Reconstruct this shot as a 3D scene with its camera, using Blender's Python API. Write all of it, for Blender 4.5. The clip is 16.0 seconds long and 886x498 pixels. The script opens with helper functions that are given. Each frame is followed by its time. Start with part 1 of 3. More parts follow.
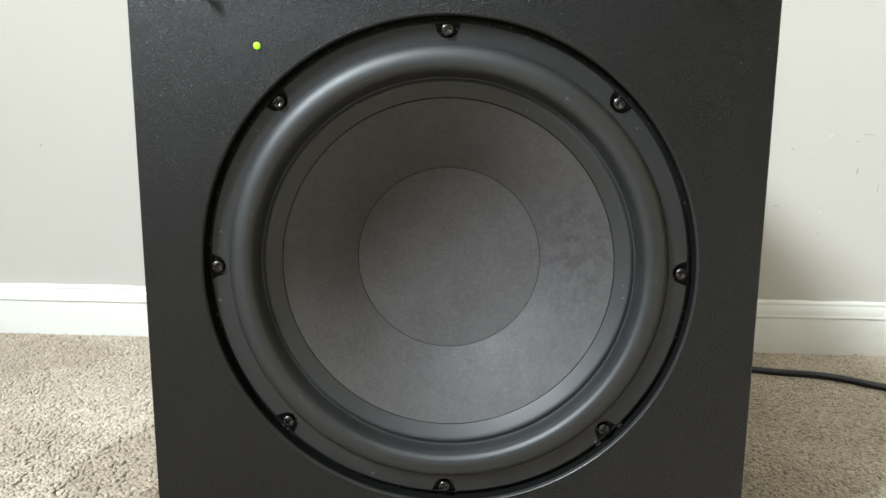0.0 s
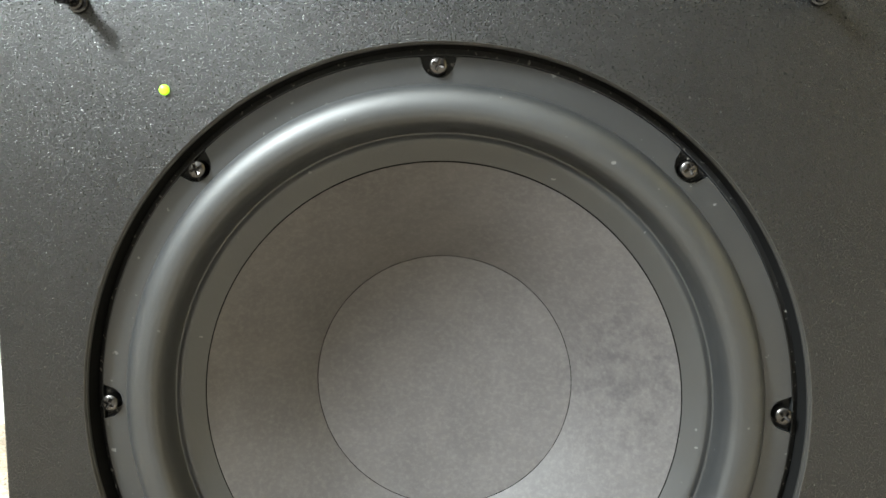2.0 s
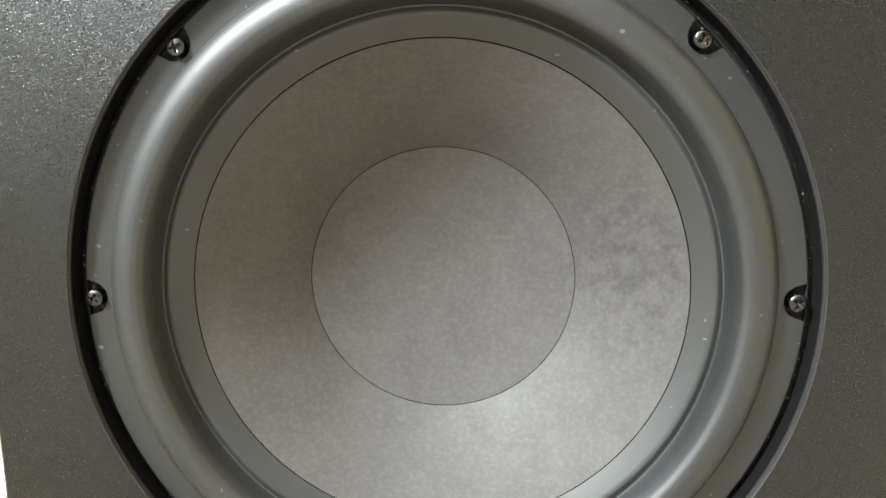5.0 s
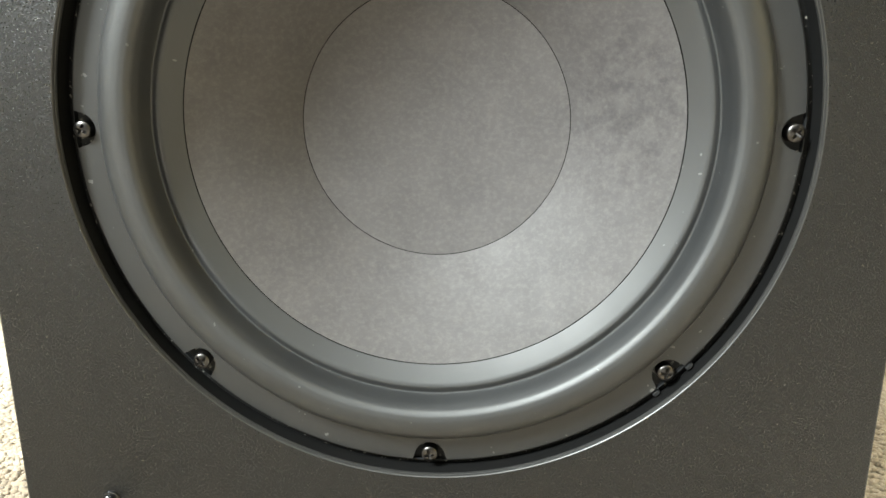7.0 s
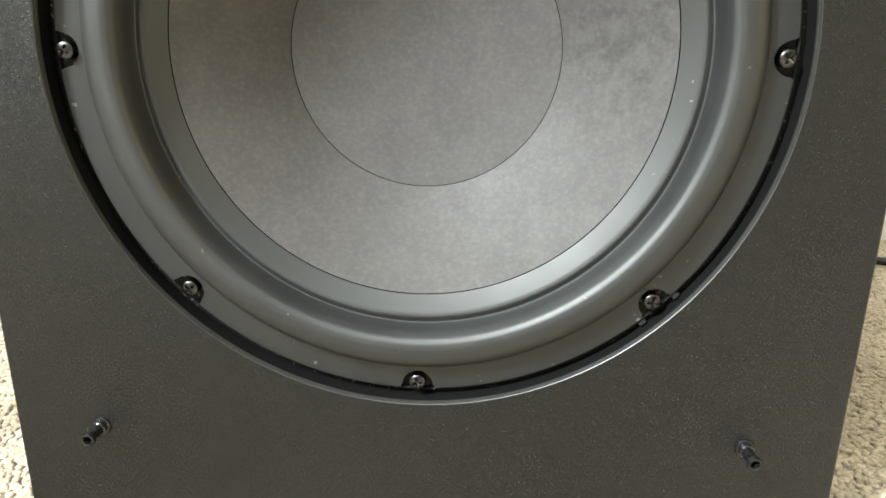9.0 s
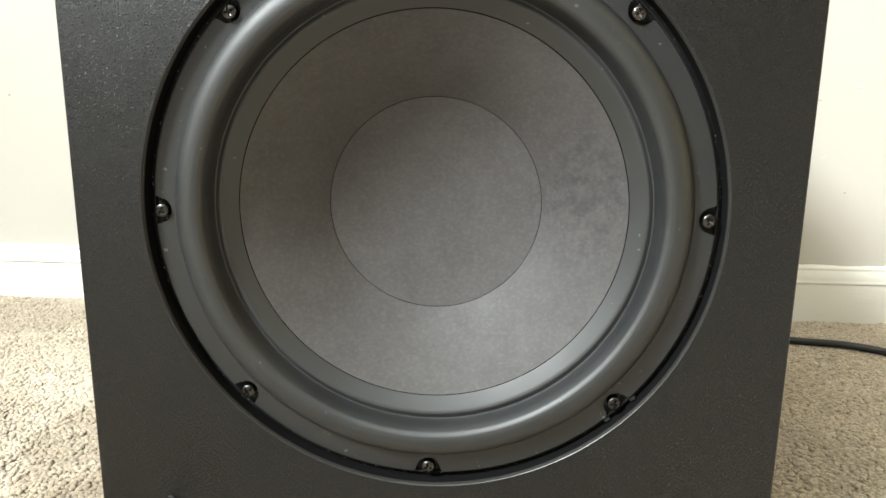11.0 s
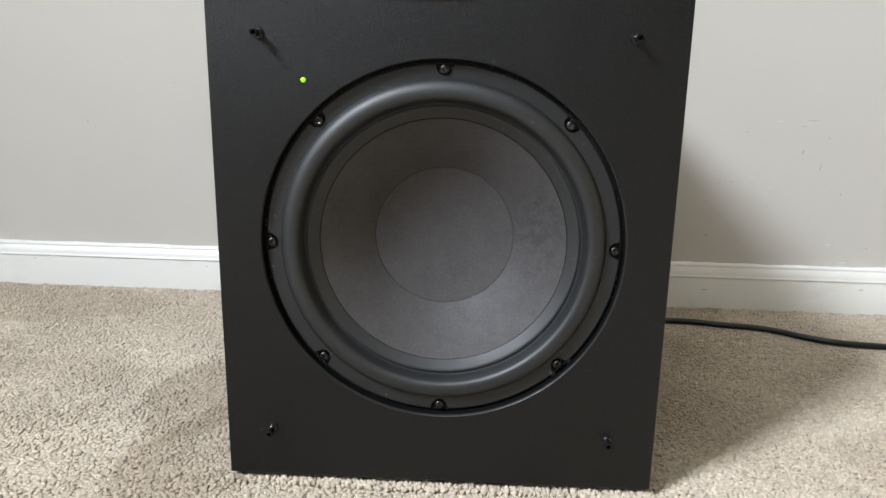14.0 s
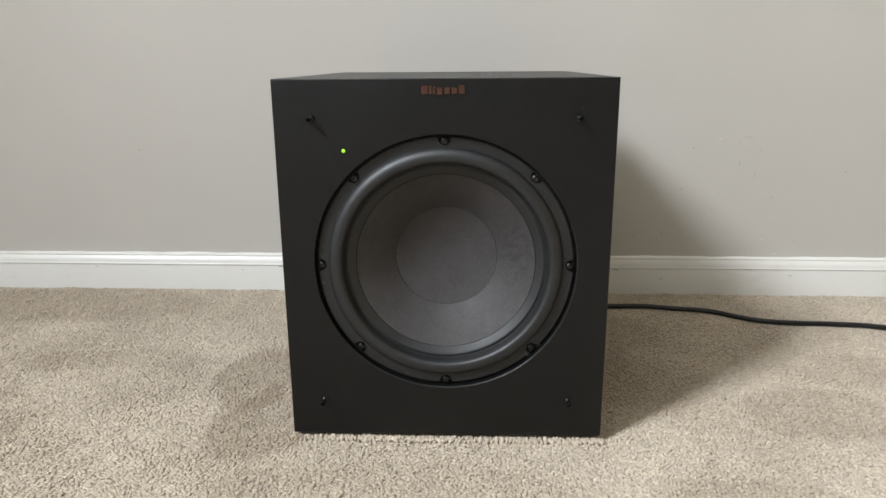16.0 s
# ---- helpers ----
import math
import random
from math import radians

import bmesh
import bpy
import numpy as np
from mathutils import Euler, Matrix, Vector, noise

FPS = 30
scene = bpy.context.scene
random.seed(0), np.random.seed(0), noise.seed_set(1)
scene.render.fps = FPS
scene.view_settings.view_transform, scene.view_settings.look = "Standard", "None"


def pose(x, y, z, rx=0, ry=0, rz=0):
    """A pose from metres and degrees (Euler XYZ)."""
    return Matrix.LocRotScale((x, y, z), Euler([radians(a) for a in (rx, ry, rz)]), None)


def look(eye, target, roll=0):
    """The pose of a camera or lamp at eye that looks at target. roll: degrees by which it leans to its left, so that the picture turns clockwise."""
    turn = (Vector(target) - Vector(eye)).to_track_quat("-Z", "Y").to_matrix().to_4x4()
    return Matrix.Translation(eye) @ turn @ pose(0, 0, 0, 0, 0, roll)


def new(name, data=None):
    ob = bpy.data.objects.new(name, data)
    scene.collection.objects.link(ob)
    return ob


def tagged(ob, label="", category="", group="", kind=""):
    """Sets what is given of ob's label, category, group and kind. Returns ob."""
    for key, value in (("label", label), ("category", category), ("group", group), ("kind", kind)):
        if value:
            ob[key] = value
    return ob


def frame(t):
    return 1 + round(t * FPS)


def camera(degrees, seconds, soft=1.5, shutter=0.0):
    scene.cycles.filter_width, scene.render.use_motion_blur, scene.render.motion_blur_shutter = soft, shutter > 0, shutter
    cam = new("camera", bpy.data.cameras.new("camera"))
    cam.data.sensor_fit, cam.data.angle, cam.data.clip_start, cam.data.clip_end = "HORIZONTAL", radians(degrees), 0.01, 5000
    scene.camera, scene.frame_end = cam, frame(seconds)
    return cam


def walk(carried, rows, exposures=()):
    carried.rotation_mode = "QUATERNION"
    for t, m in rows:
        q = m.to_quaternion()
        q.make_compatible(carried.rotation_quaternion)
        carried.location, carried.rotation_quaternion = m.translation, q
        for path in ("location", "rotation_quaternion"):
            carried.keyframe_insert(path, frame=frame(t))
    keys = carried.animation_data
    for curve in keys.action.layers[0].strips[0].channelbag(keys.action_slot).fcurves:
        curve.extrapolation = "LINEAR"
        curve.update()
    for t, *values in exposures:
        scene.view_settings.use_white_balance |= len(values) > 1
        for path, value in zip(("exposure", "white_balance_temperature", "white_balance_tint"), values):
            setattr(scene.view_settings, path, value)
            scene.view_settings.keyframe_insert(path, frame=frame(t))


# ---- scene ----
cam = camera(64.9, 16.0)

PATH = [
    (0, (0.018, -0.394, 0.289), (-0.079, 1.577, -0.037), 0.4),
    (0.5, (0.016, -0.372, 0.296), (-0.099, 1.604, 0.008), 0.3),
    (1, (0.011, -0.327, 0.304), (-0.091, 1.657, 0.072), 0.3),
    (1.5, (0.016, -0.289, 0.304), (-0.092, 1.697, 0.087), 0.1),
    (2, (0.017, -0.267, 0.301), (-0.093, 1.721, 0.112), 0.1),
    (2.5, (0.015, -0.253, 0.302), (-0.098, 1.735, 0.121), 0.0),
    (3, (0.018, -0.251, 0.3), (-0.101, 1.737, 0.119), -0.1),
    (3.2, (0.015, -0.252, 0.302), (-0.08, 1.736, 0.097), -0.2),
    (5.5, (0.021, -0.256, 0.261), (-0.108, 1.709, -0.085), -0.4),
    (6, (0.023, -0.257, 0.249), (-0.114, 1.702, -0.133), -0.4),
    (6.5, (0.022, -0.259, 0.24), (-0.107, 1.69, -0.191), -0.2),
    (7, (0.023, -0.261, 0.23), (-0.102, 1.677, -0.247), -0.0),
    (7.5, (0.024, -0.261, 0.221), (-0.098, 1.665, -0.304), 0.1),
    (8, (0.024, -0.261, 0.216), (-0.089, 1.654, -0.348), 0.4),
    (8.5, (0.025, -0.262, 0.214), (-0.084, 1.649, -0.366), 0.5),
    (9, (0.025, -0.264, 0.216), (-0.078, 1.648, -0.362), 0.6),
    (9.5, (0.027, -0.275, 0.227), (-0.081, 1.644, -0.325), 0.5),
    (10, (0.026, -0.295, 0.245), (-0.082, 1.637, -0.263), 0.5),
    (10.2, (0.024, -0.302, 0.25), (-0.079, 1.636, -0.231), 0.5),
    (12.3, (0.03, -0.404, 0.292), (-0.094, 1.554, -0.096), 0.8),
    (12.5, (0.027, -0.417, 0.298), (-0.084, 1.54, -0.098), 1.0),
    (13, (0.027, -0.458, 0.312), (-0.075, 1.495, -0.11), 1.2),
    (13.5, (0.027, -0.492, 0.32), (-0.076, 1.458, -0.113), 1.3),
    (14, (0.027, -0.53, 0.335), (-0.067, 1.414, -0.125), 1.0),
    (14.5, (0.025, -0.574, 0.353), (-0.07, 1.368, -0.114), 0.4),
    (15, (0.023, -0.623, 0.373), (-0.062, 1.319, -0.099), 0.2),
    (15.5, (0.023, -0.673, 0.396), (-0.053, 1.264, -0.094), -0.1),
    (16, (0.027, -0.726, 0.427), (-0.05, 1.204, -0.095), -0.4),
]
EXPOSURES = [(0, 0.46, 6950, 9), (1, 0.84, 7500, 8), (2, 1.5, 7300, 7), (3.2, 1.65, 7350, 7), (5.5, 1.62, 7500, 8), (7, 1.48, 7550, 7), (9, 1.38, 7550, 7), (10, 1.18, 7700, 8),
             (12.5, 0.52, 7050, 9), (13.5, 0.2, 6850, 13), (14.5, -0.08, 6900, 15), (16, -0.25, 7150, 15)]
walk(cam, [(t, look(eye, target, roll)) for t, eye, target, roll in PATH], EXPOSURES)

# ---- light ----
world = bpy.data.worlds.new("daylight")
scene.world = world
world.use_nodes = True
wn = world.node_tree
sky = wn.nodes.new("ShaderNodeTexSky")
sky.sky_type = 'NISHITA'
sky.sun_disc = False
sky.sun_elevation = radians(38)
sky.sun_rotation = radians(120)
wn.nodes["Background"].inputs["Strength"].default_value = 0.1
wn.links.new(sky.outputs["Color"], wn.nodes["Background"].inputs["Color"])


def window_light(name, place, target, wide, high, watts, colour):
    """The sky's light that comes in through one window opening."""
    data = bpy.data.lights.new(name, 'AREA')
    data.shape, data.size, data.size_y = 'RECTANGLE', wide, high
    data.energy, data.color = watts, colour
    ob = new(name, data)
    ob.matrix_world = look(place, target)
    return ob


# The room: x from left to right wall, y from the wall behind the camera to the wall behind the subwoofer.
ROOM_L, ROOM_R, ROOM_B, ROOM_TOP = -2.3, 3.2, -3.0, 3.6
WIN_Y0, WIN_Y1, WIN_Z0, WIN_Z1 = -2.75, -0.95, 2.06, 3.26
WIN_Y, WIN_Z = (WIN_Y0 + WIN_Y1) / 2, (WIN_Z0 + WIN_Z1) / 2
window_light("window_daylight", (ROOM_L + 0.2, WIN_Y, WIN_Z), (ROOM_L + 1.2, WIN_Y - 0.40, WIN_Z - 0.25), 1.1, 0.8, 530, (0.75, 0.875, 1.0))


# ---- materials ----
def material(name, colour, rough=0.5, metal=0.0, spec=0.5):
    m = bpy.data.materials.new(name)
    m.use_nodes = True
    b = m.node_tree.nodes["Principled BSDF"]
    b.inputs["Base Color"].default_value = (*colour, 1)
    b.inputs["Roughness"].default_value = rough
    b.inputs["Metallic"].default_value = metal
    b.inputs["Specular IOR Level"].default_value = spec
    return m, m.node_tree, b


def noise_of(nt, scale, detail=3, rough=0.5, stretch=None, coord="Object"):
    tc = nt.nodes.new("ShaderNodeTexCoord")
    n = nt.nodes.new("ShaderNodeTexNoise")
    n.inputs["Scale"].default_value, n.inputs["Detail"].default_value, n.inputs["Roughness"].default_value = scale, detail, rough
    if stretch:
        mp = nt.nodes.new("ShaderNodeMapping")
        mp.inputs["Scale"].default_value = stretch
        nt.links.new(tc.outputs[coord], mp.inputs["Vector"])
        nt.links.new(mp.outputs["Vector"], n.inputs["Vector"])
    else:
        nt.links.new(tc.outputs[coord], n.inputs["Vector"])
    return n.outputs["Fac"]


def ramp(nt, fac, stops):
    r = nt.nodes.new("ShaderNodeValToRGB")
    e = r.color_ramp.elements
    while len(e) < len(stops):
        e.new(0.5)
    for i, (p, c) in enumerate(stops):
        e[i].position = p
        e[i].color = (*c, 1) if isinstance(c, tuple) else (c, c, c, 1)
    nt.links.new(fac, r.inputs["Fac"])
    return r.outputs["Color"]


def mix(nt, fac, a, b, kind='MIX'):
    n = nt.nodes.new("ShaderNodeMix")
    n.data_type, n.blend_type = 'RGBA', kind
    for value, socket in ((fac, n.inputs[0]), (a, n.inputs[6]), (b, n.inputs[7])):
        if hasattr(value, "is_linked"):
            nt.links.new(value, socket)
        elif isinstance(value, tuple):
            socket.default_value = (*value, 1)
        else:
            socket.default_value = value
    return n.outputs[2]


def bump(nt, b, height, strength, distance, after=None):
    n = nt.nodes.new("ShaderNodeBump")
    n.inputs["Strength"].default_value, n.inputs["Distance"].default_value = strength, distance
    nt.links.new(height, n.inputs["Height"])
    if after:
        nt.links.new(after, n.inputs["Normal"])
    nt.links.new(n.outputs["Normal"], b.inputs["Normal"])
    return n.outputs["Normal"]


def vinyl_black():
    """Black vinyl wrap with a fine pebbled grain, dust, and glints painted as pale specks."""
    m, nt, b = material("black_vinyl", (0.005, 0.005, 0.006), 0.36, 0, 0.41)
    grain = noise_of(nt, 1900, 1, 0.6)
    fine = noise_of(nt, 900, 2, 0.5)
    smear = noise_of(nt, 9, 4, 0.6)
    painted_glint = ramp(nt, noise_of(nt, 1250, 1, 0.4), [(0.58, 0.0), (0.72, 0.7)])
    dust = ramp(nt, noise_of(nt, 420, 1, 0.4), [(0.775, 0.0), (0.80, 0.35)])
    colour = mix(nt, grain, (0.0022, 0.0023, 0.0025), (0.0042, 0.0044, 0.0046))
    colour = mix(nt, painted_glint, colour, (0.011, 0.011, 0.0115))
    colour = mix(nt, dust, colour, (0.12, 0.115, 0.11))
    nt.links.new(colour, b.inputs["Base Color"])
    glint = mix(nt, 1.0, ramp(nt, smear, [(0.3, 0.35), (0.7, 0.41)]), ramp(nt, noise_of(nt, 1250, 1, 0.5), [(0.35, 1.12), (0.68, 0.6)]), 'MULTIPLY')
    nt.links.new(glint, b.inputs["Roughness"])
    pebbled = bump(nt, b, grain, 1.0, 0.00028)
    bump(nt, b, fine, 0.25, 0.00012, pebbled)
    return m


def cone_grey():
    """Dark graphite-filled cone with pressed fibres, cloudy wear and finger smudges."""
    m, nt, b = material("cone_graphite", (0.05, 0.048, 0.048), 0.62, 0, 0.56)
    fibre = noise_of(nt, 520, 4, 0.7, (0.8, 1.0, 1.0))
    cloud = noise_of(nt, 48, 7, 0.66)
    blot = noise_of(nt, 110, 6, 0.7)
    # finger smudges keep to one side of the cone
    tc = nt.nodes.new("ShaderNodeTexCoord")
    mp = nt.nodes.new("ShaderNodeMapping")
    mp.vector_type = 'TEXTURE'
    mp.inputs["Location"].default_value, mp.inputs["Scale"].default_value = (0.082, 0.02, 0.008), (0.034, 0.1, 0.046)
    nt.links.new(tc.outputs["Object"], mp.inputs["Vector"])
    ball = nt.nodes.new("ShaderNodeTexGradient")
    ball.gradient_type = 'SPHERICAL'
    nt.links.new(mp.outputs["Vector"], ball.inputs["Vector"])
    where = ramp(nt, ball.outputs["Fac"], [(0.0, 0.05), (0.5, 0.42)])
    colour = mix(nt, ramp(nt, cloud, [(0.35, 0.0), (0.65, 1.0)]), (0.0285, 0.0256, 0.0255), (0.0365, 0.0328, 0.0326))
    smudge = mix(nt, 1.0, ramp(nt, blot, [(0.44, 0.0), (0.64, 1.0)]), where, 'MULTIPLY')
    colour = mix(nt, smudge, colour, (0.015, 0.0146, 0.0158))
    colour = mix(nt, ramp(nt, fibre, [(0.45, 0.0), (0.75, 0.5)]), colour, (0.068, 0.061, 0.0585))
    nt.links.new(colour, b.inputs["Base Color"])
    nt.links.new(mix(nt, smudge, ramp(nt, cloud, [(0.35, 0.70), (0.65, 0.66)]), (0.8, 0.8, 0.8)), b.inputs["Roughness"])
    nt.links.new(mix(nt, smudge, (0.62, 0.62, 0.62), (0.28, 0.28, 0.28)), b.inputs["Specular IOR Level"])
    bump(nt, b, fibre, 0.2, 0.0003)
    return m


def rubber_black():
    """Satin butyl rubber with a faint talc bloom."""
    m, nt, b = material("surround_rubber", (0.014, 0.0145, 0.015), 0.45, 0, 0.72)
    bloom = noise_of(nt, 45, 4, 0.6)
    fine = noise_of(nt, 700, 2, 0.5)
    lint = ramp(nt, noise_of(nt, 330, 1, 0.4), [(0.775, 0.0), (0.80, 0.5)])
    nt.links.new(mix(nt, lint, mix(nt, bloom, (0.005, 0.0056, 0.0062), (0.008, 0.0088, 0.0095)), (0.13, 0.13, 0.125)), b.inputs["Base Color"])
    nt.links.new(ramp(nt, bloom, [(0.3, 0.51), (0.7, 0.57)]), b.inputs["Roughness"])
    bump(nt, b, fine, 0.12, 0.0003)
    return m


def flange_black():
    m, nt, b = material("flange_plastic", (0.03, 0.03, 0.031), 0.43, 0, 0.6)
    cloud = noise_of(nt, 70, 4, 0.6)
    lint = ramp(nt, noise_of(nt, 360, 1, 0.4), [(0.765, 0.0), (0.79, 0.6)])
    nt.links.new(mix(nt, lint, mix(nt, cloud, (0.008, 0.0085, 0.0091), (0.0125, 0.0132, 0.014)), (0.15, 0.15, 0.145)), b.inputs["Base Color"])
    bump(nt, b, noise_of(nt, 1100, 2), 0.1, 0.0002)
    return m


def wall_paint(name, low, high):
    """Eggshell paint with roller stipple and faint cloudy wear."""
    m, nt, b = material(name, low, 0.55, 0, 0.35)
    cloud = noise_of(nt, 3.0, 5, 0.6)
    nt.links.new(mix(nt, cloud, low, high), b.inputs["Base Color"])
    stipple = noise_of(nt, 220, 3, 0.55)
    sag = noise_of(nt, 14, 2, 0.5)
    first = bump(nt, b, stipple, 0.12, 0.0006)
    bump(nt, b, sag, 0.08, 0.004, first)
    return m


def trim_paint():
    """Glossy white trim paint, brushed along its length and a little grubby."""
    m, nt, b = material("trim_gloss_white", (0.78, 0.77, 0.73), 0.3)
    brush = noise_of(nt, 60, 3, 0.6, (0.06, 1, 1))
    grime = noise_of(nt, 18, 5, 0.65, (0.4, 1, 1))
    colour = mix(nt, ramp(nt, grime, [(0.55, 0.0), (0.85, 0.6)]), (0.72, 0.71, 0.675), (0.54, 0.50, 0.43))
    nt.links.new(colour, b.inputs["Base Color"])
    bump(nt, b, brush, 0.2, 0.0008)
    return m


def gasket_foam():
    """Black foam with caught dust."""
    m, nt, b = material("foam_gasket", (0.004, 0.004, 0.004), 0.5, 0, 0.2)
    lint = ramp(nt, noise_of(nt, 500, 2, 0.5), [(0.63, 0.0), (0.70, 0.8)])
    nt.links.new(mix(nt, lint, (0.004, 0.004, 0.004), (0.16, 0.155, 0.14)), b.inputs["Base Color"])
    return m


def carpet_yarn(name, per_tuft):
    """Beige cut-pile yarn: every tuft its own shade, with broad brushed patches."""
    m, nt, b = material(name, (0.42, 0.36, 0.29), 0.95, 0, 0.1)
    b.inputs["Sheen Weight"].default_value = 0.25
    b.inputs["Sheen Roughness"].default_value = 0.5
    broad = ramp(nt, noise_of(nt, 6.5, 5, 0.62), [(0.3, 0.0), (0.7, 1.0)])
    colour = mix(nt, broad, (0.395, 0.33, 0.253), (0.50, 0.424, 0.335))
    clump = ramp(nt, noise_of(nt, 150, 3, 0.65), [(0.32, 0.88), (0.5, 1.0), (0.68, 1.10)])
    colour = mix(nt, 1.0, colour, clump, 'MULTIPLY')
    if per_tuft:
        geo = nt.nodes.new("ShaderNodeNewGeometry")
        shade = ramp(nt, geo.outputs["Random Per Island"], [(0.0, 0.80), (0.25, 0.92), (0.7, 1.02), (1.0, 1.18)])
        colour = mix(nt, 1.0, colour, shade, 'MULTIPLY')
    else:
        # farther off the tufts are too fine to tell apart: shade in their gaps is painted as dark grain
        tips = noise_of(nt, 340, 3, 0.6)
        colour = mix(nt, 1.0, colour, ramp(nt, tips, [(0.35, 0.50), (0.6, 0.92)]), 'MULTIPLY')
        bump(nt, b, tips, 0.8, 0.003)
    # Darker, browner patches of pile beside the cabinet.
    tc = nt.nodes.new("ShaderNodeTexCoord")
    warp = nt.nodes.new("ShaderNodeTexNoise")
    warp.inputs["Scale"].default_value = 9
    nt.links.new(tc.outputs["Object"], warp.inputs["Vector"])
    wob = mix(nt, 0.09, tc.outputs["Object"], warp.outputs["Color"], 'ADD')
    for (px, py), (sx, sy), amount in DARKER_PILE:
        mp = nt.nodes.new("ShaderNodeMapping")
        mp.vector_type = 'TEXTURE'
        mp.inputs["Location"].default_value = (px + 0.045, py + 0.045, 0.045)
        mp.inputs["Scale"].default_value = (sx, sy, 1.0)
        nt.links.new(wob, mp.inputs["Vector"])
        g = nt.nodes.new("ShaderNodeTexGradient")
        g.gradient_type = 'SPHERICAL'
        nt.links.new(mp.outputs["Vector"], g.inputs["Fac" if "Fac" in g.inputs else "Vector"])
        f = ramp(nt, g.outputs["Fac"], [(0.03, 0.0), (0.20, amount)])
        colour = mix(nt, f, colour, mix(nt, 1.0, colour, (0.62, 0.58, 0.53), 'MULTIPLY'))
    nt.links.new(colour, b.inputs["Base Color"])
    return m


# centre, half size and strength of the darker pile patches beside the cabinet
DARKER_PILE = (((-0.265, 0.165), (0.062, 0.12), 0.62), ((-0.225, 0.04), (0.062, 0.10), 0.58), ((-0.06, -0.10), (0.22, 0.06), 0.25), ((0.27, 0.24), (0.12, 0.20), 0.25), ((-0.75, 0.46), (0.34, 0.10), 0.4),
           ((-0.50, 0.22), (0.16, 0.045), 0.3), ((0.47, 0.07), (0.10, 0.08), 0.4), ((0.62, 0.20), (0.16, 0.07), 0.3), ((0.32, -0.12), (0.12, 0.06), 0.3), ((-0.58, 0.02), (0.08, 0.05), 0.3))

VINYL, CONE, RUBBER, FLANGE = vinyl_black(), cone_grey(), rubber_black(), flange_black()
WALL = wall_paint("wall_greige", (0.475, 0.45, 0.41), (0.525, 0.50, 0.46))
# Ceiling, honey and taupe tones set the bounce light; all stay out of view.
CEIL = wall_paint("ceiling_paint", (0.58, 0.565, 0.53), (0.62, 0.605, 0.57))
HONEY_BOUNCE = wall_paint("bounce_wall_honey", (0.46, 0.355, 0.175), (0.50, 0.39, 0.20))
TAUPE_FILL_CUT = wall_paint("fill_cut_wall_taupe", (0.05, 0.047, 0.044), (0.063, 0.059, 0.055))
TRIM = trim_paint()
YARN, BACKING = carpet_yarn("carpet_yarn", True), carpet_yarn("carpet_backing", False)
SCREW = material("blackened_steel", (0.07, 0.066, 0.064), 0.28, 1.0)[0]
DARK = material("matte_black", (0.003, 0.003, 0.003), 0.9, 0, 0.08)[0]
GASKET = gasket_foam()
EDGE = material("cut_board_edge", (0.016, 0.0156, 0.015), 0.36)[0]
PEG = material("peg_black_plastic", (0.006, 0.006, 0.0065), 0.18)[0]
COPPER = material("copper_plate", (0.30, 0.155, 0.12), 0.26, 1.0)[0]
SCUFF = material("scuff_grey", (0.35, 0.33, 0.295), 0.7)[0]
CHIP = material("paint_chip_white", (0.545, 0.52, 0.48), 0.6)[0]
GLASS = material("window_glass", (1, 1, 1), 0.0)[0]
GLASS.node_tree.nodes["Principled BSDF"].inputs["Transmission Weight"].default_value = 1.0


def cable_black():
    m, nt, b = material("cable_jacket", (0.008, 0.008, 0.0085), 0.36)
    bump(nt, b, noise_of(nt, 300, 2), 0.15, 0.0005)
    return m


CABLE = cable_black()


def led_green():
    m, nt, b = material("led_green", (0.35, 0.8, 0.05), 0.3)
    b.inputs["Emission Color"].default_value = (0.27, 1.0, 0.012, 1)
    b.inputs["Emission Strength"].default_value = 0.45
    return m


LED = led_green()


# ---- mesh helpers ----
def part(name, bm, mat, parent=None, label="", smooth=True, sharp=35):
    """Links a bmesh as one mesh object, under a thing or a part."""
    bmesh.ops.recalc_face_normals(bm, faces=bm.faces)
    me = bpy.data.meshes.new(name)
    bm.to_mesh(me)
    bm.free()
    me.materials.append(mat)
    if smooth:
        me.shade_smooth()
        me.set_sharp_from_angle(angle=radians(sharp))
    ob = new(name, me)
    if parent:
        ob.parent = parent
    return tagged(ob, label)


def add_box(bm, lo, hi, bevel=0.0):
    out = bmesh.ops.create_cube(bm, size=1)
    for v in out["verts"]:
        v.co = [lo[i] + (v.co[i] + 0.5) * (hi[i] - lo[i]) for i in range(3)]
    if bevel:
        edges = {e for v in out["verts"] for e in v.link_edges}
        bmesh.ops.bevel(bm, geom=list(edges), offset=bevel, segments=2, affect='EDGES')
    return bm


def box(lo, hi, bevel=0.0):
    return add_box(bmesh.new(), lo, hi, bevel)


def bridge(bm, a, b, closed=True):
    n = len(a)
    for i in range(n if closed else n - 1):
        j = (i + 1) % n
        bm.faces.new((a[i], a[j], b[j], b[i]))


def lathe(profile, n=160, fill=True):
    """Turns a profile of (radius, depth) round the driver's axis, which runs along y."""
    bm = bmesh.new()
    last = None
    for r, y in profile:
        if r < 1e-6:
            tip = bm.verts.new((0, y, 0))
            for i in range(n):
                bm.faces.new((last[i], last[(i + 1) % n], tip))
            break
        ring = [bm.verts.new((r * math.sin(2 * math.pi * i / n), y, r * math.cos(2 * math.pi * i / n))) for i in range(n)]
        if last:
            bridge(bm, last, ring)
        last = ring
    return bm


# ---- the room ----
def wall_y(x):
    """Front of the wall behind the subwoofer, which runs a little askew to it."""
    return 0.553 - 0.016 * x


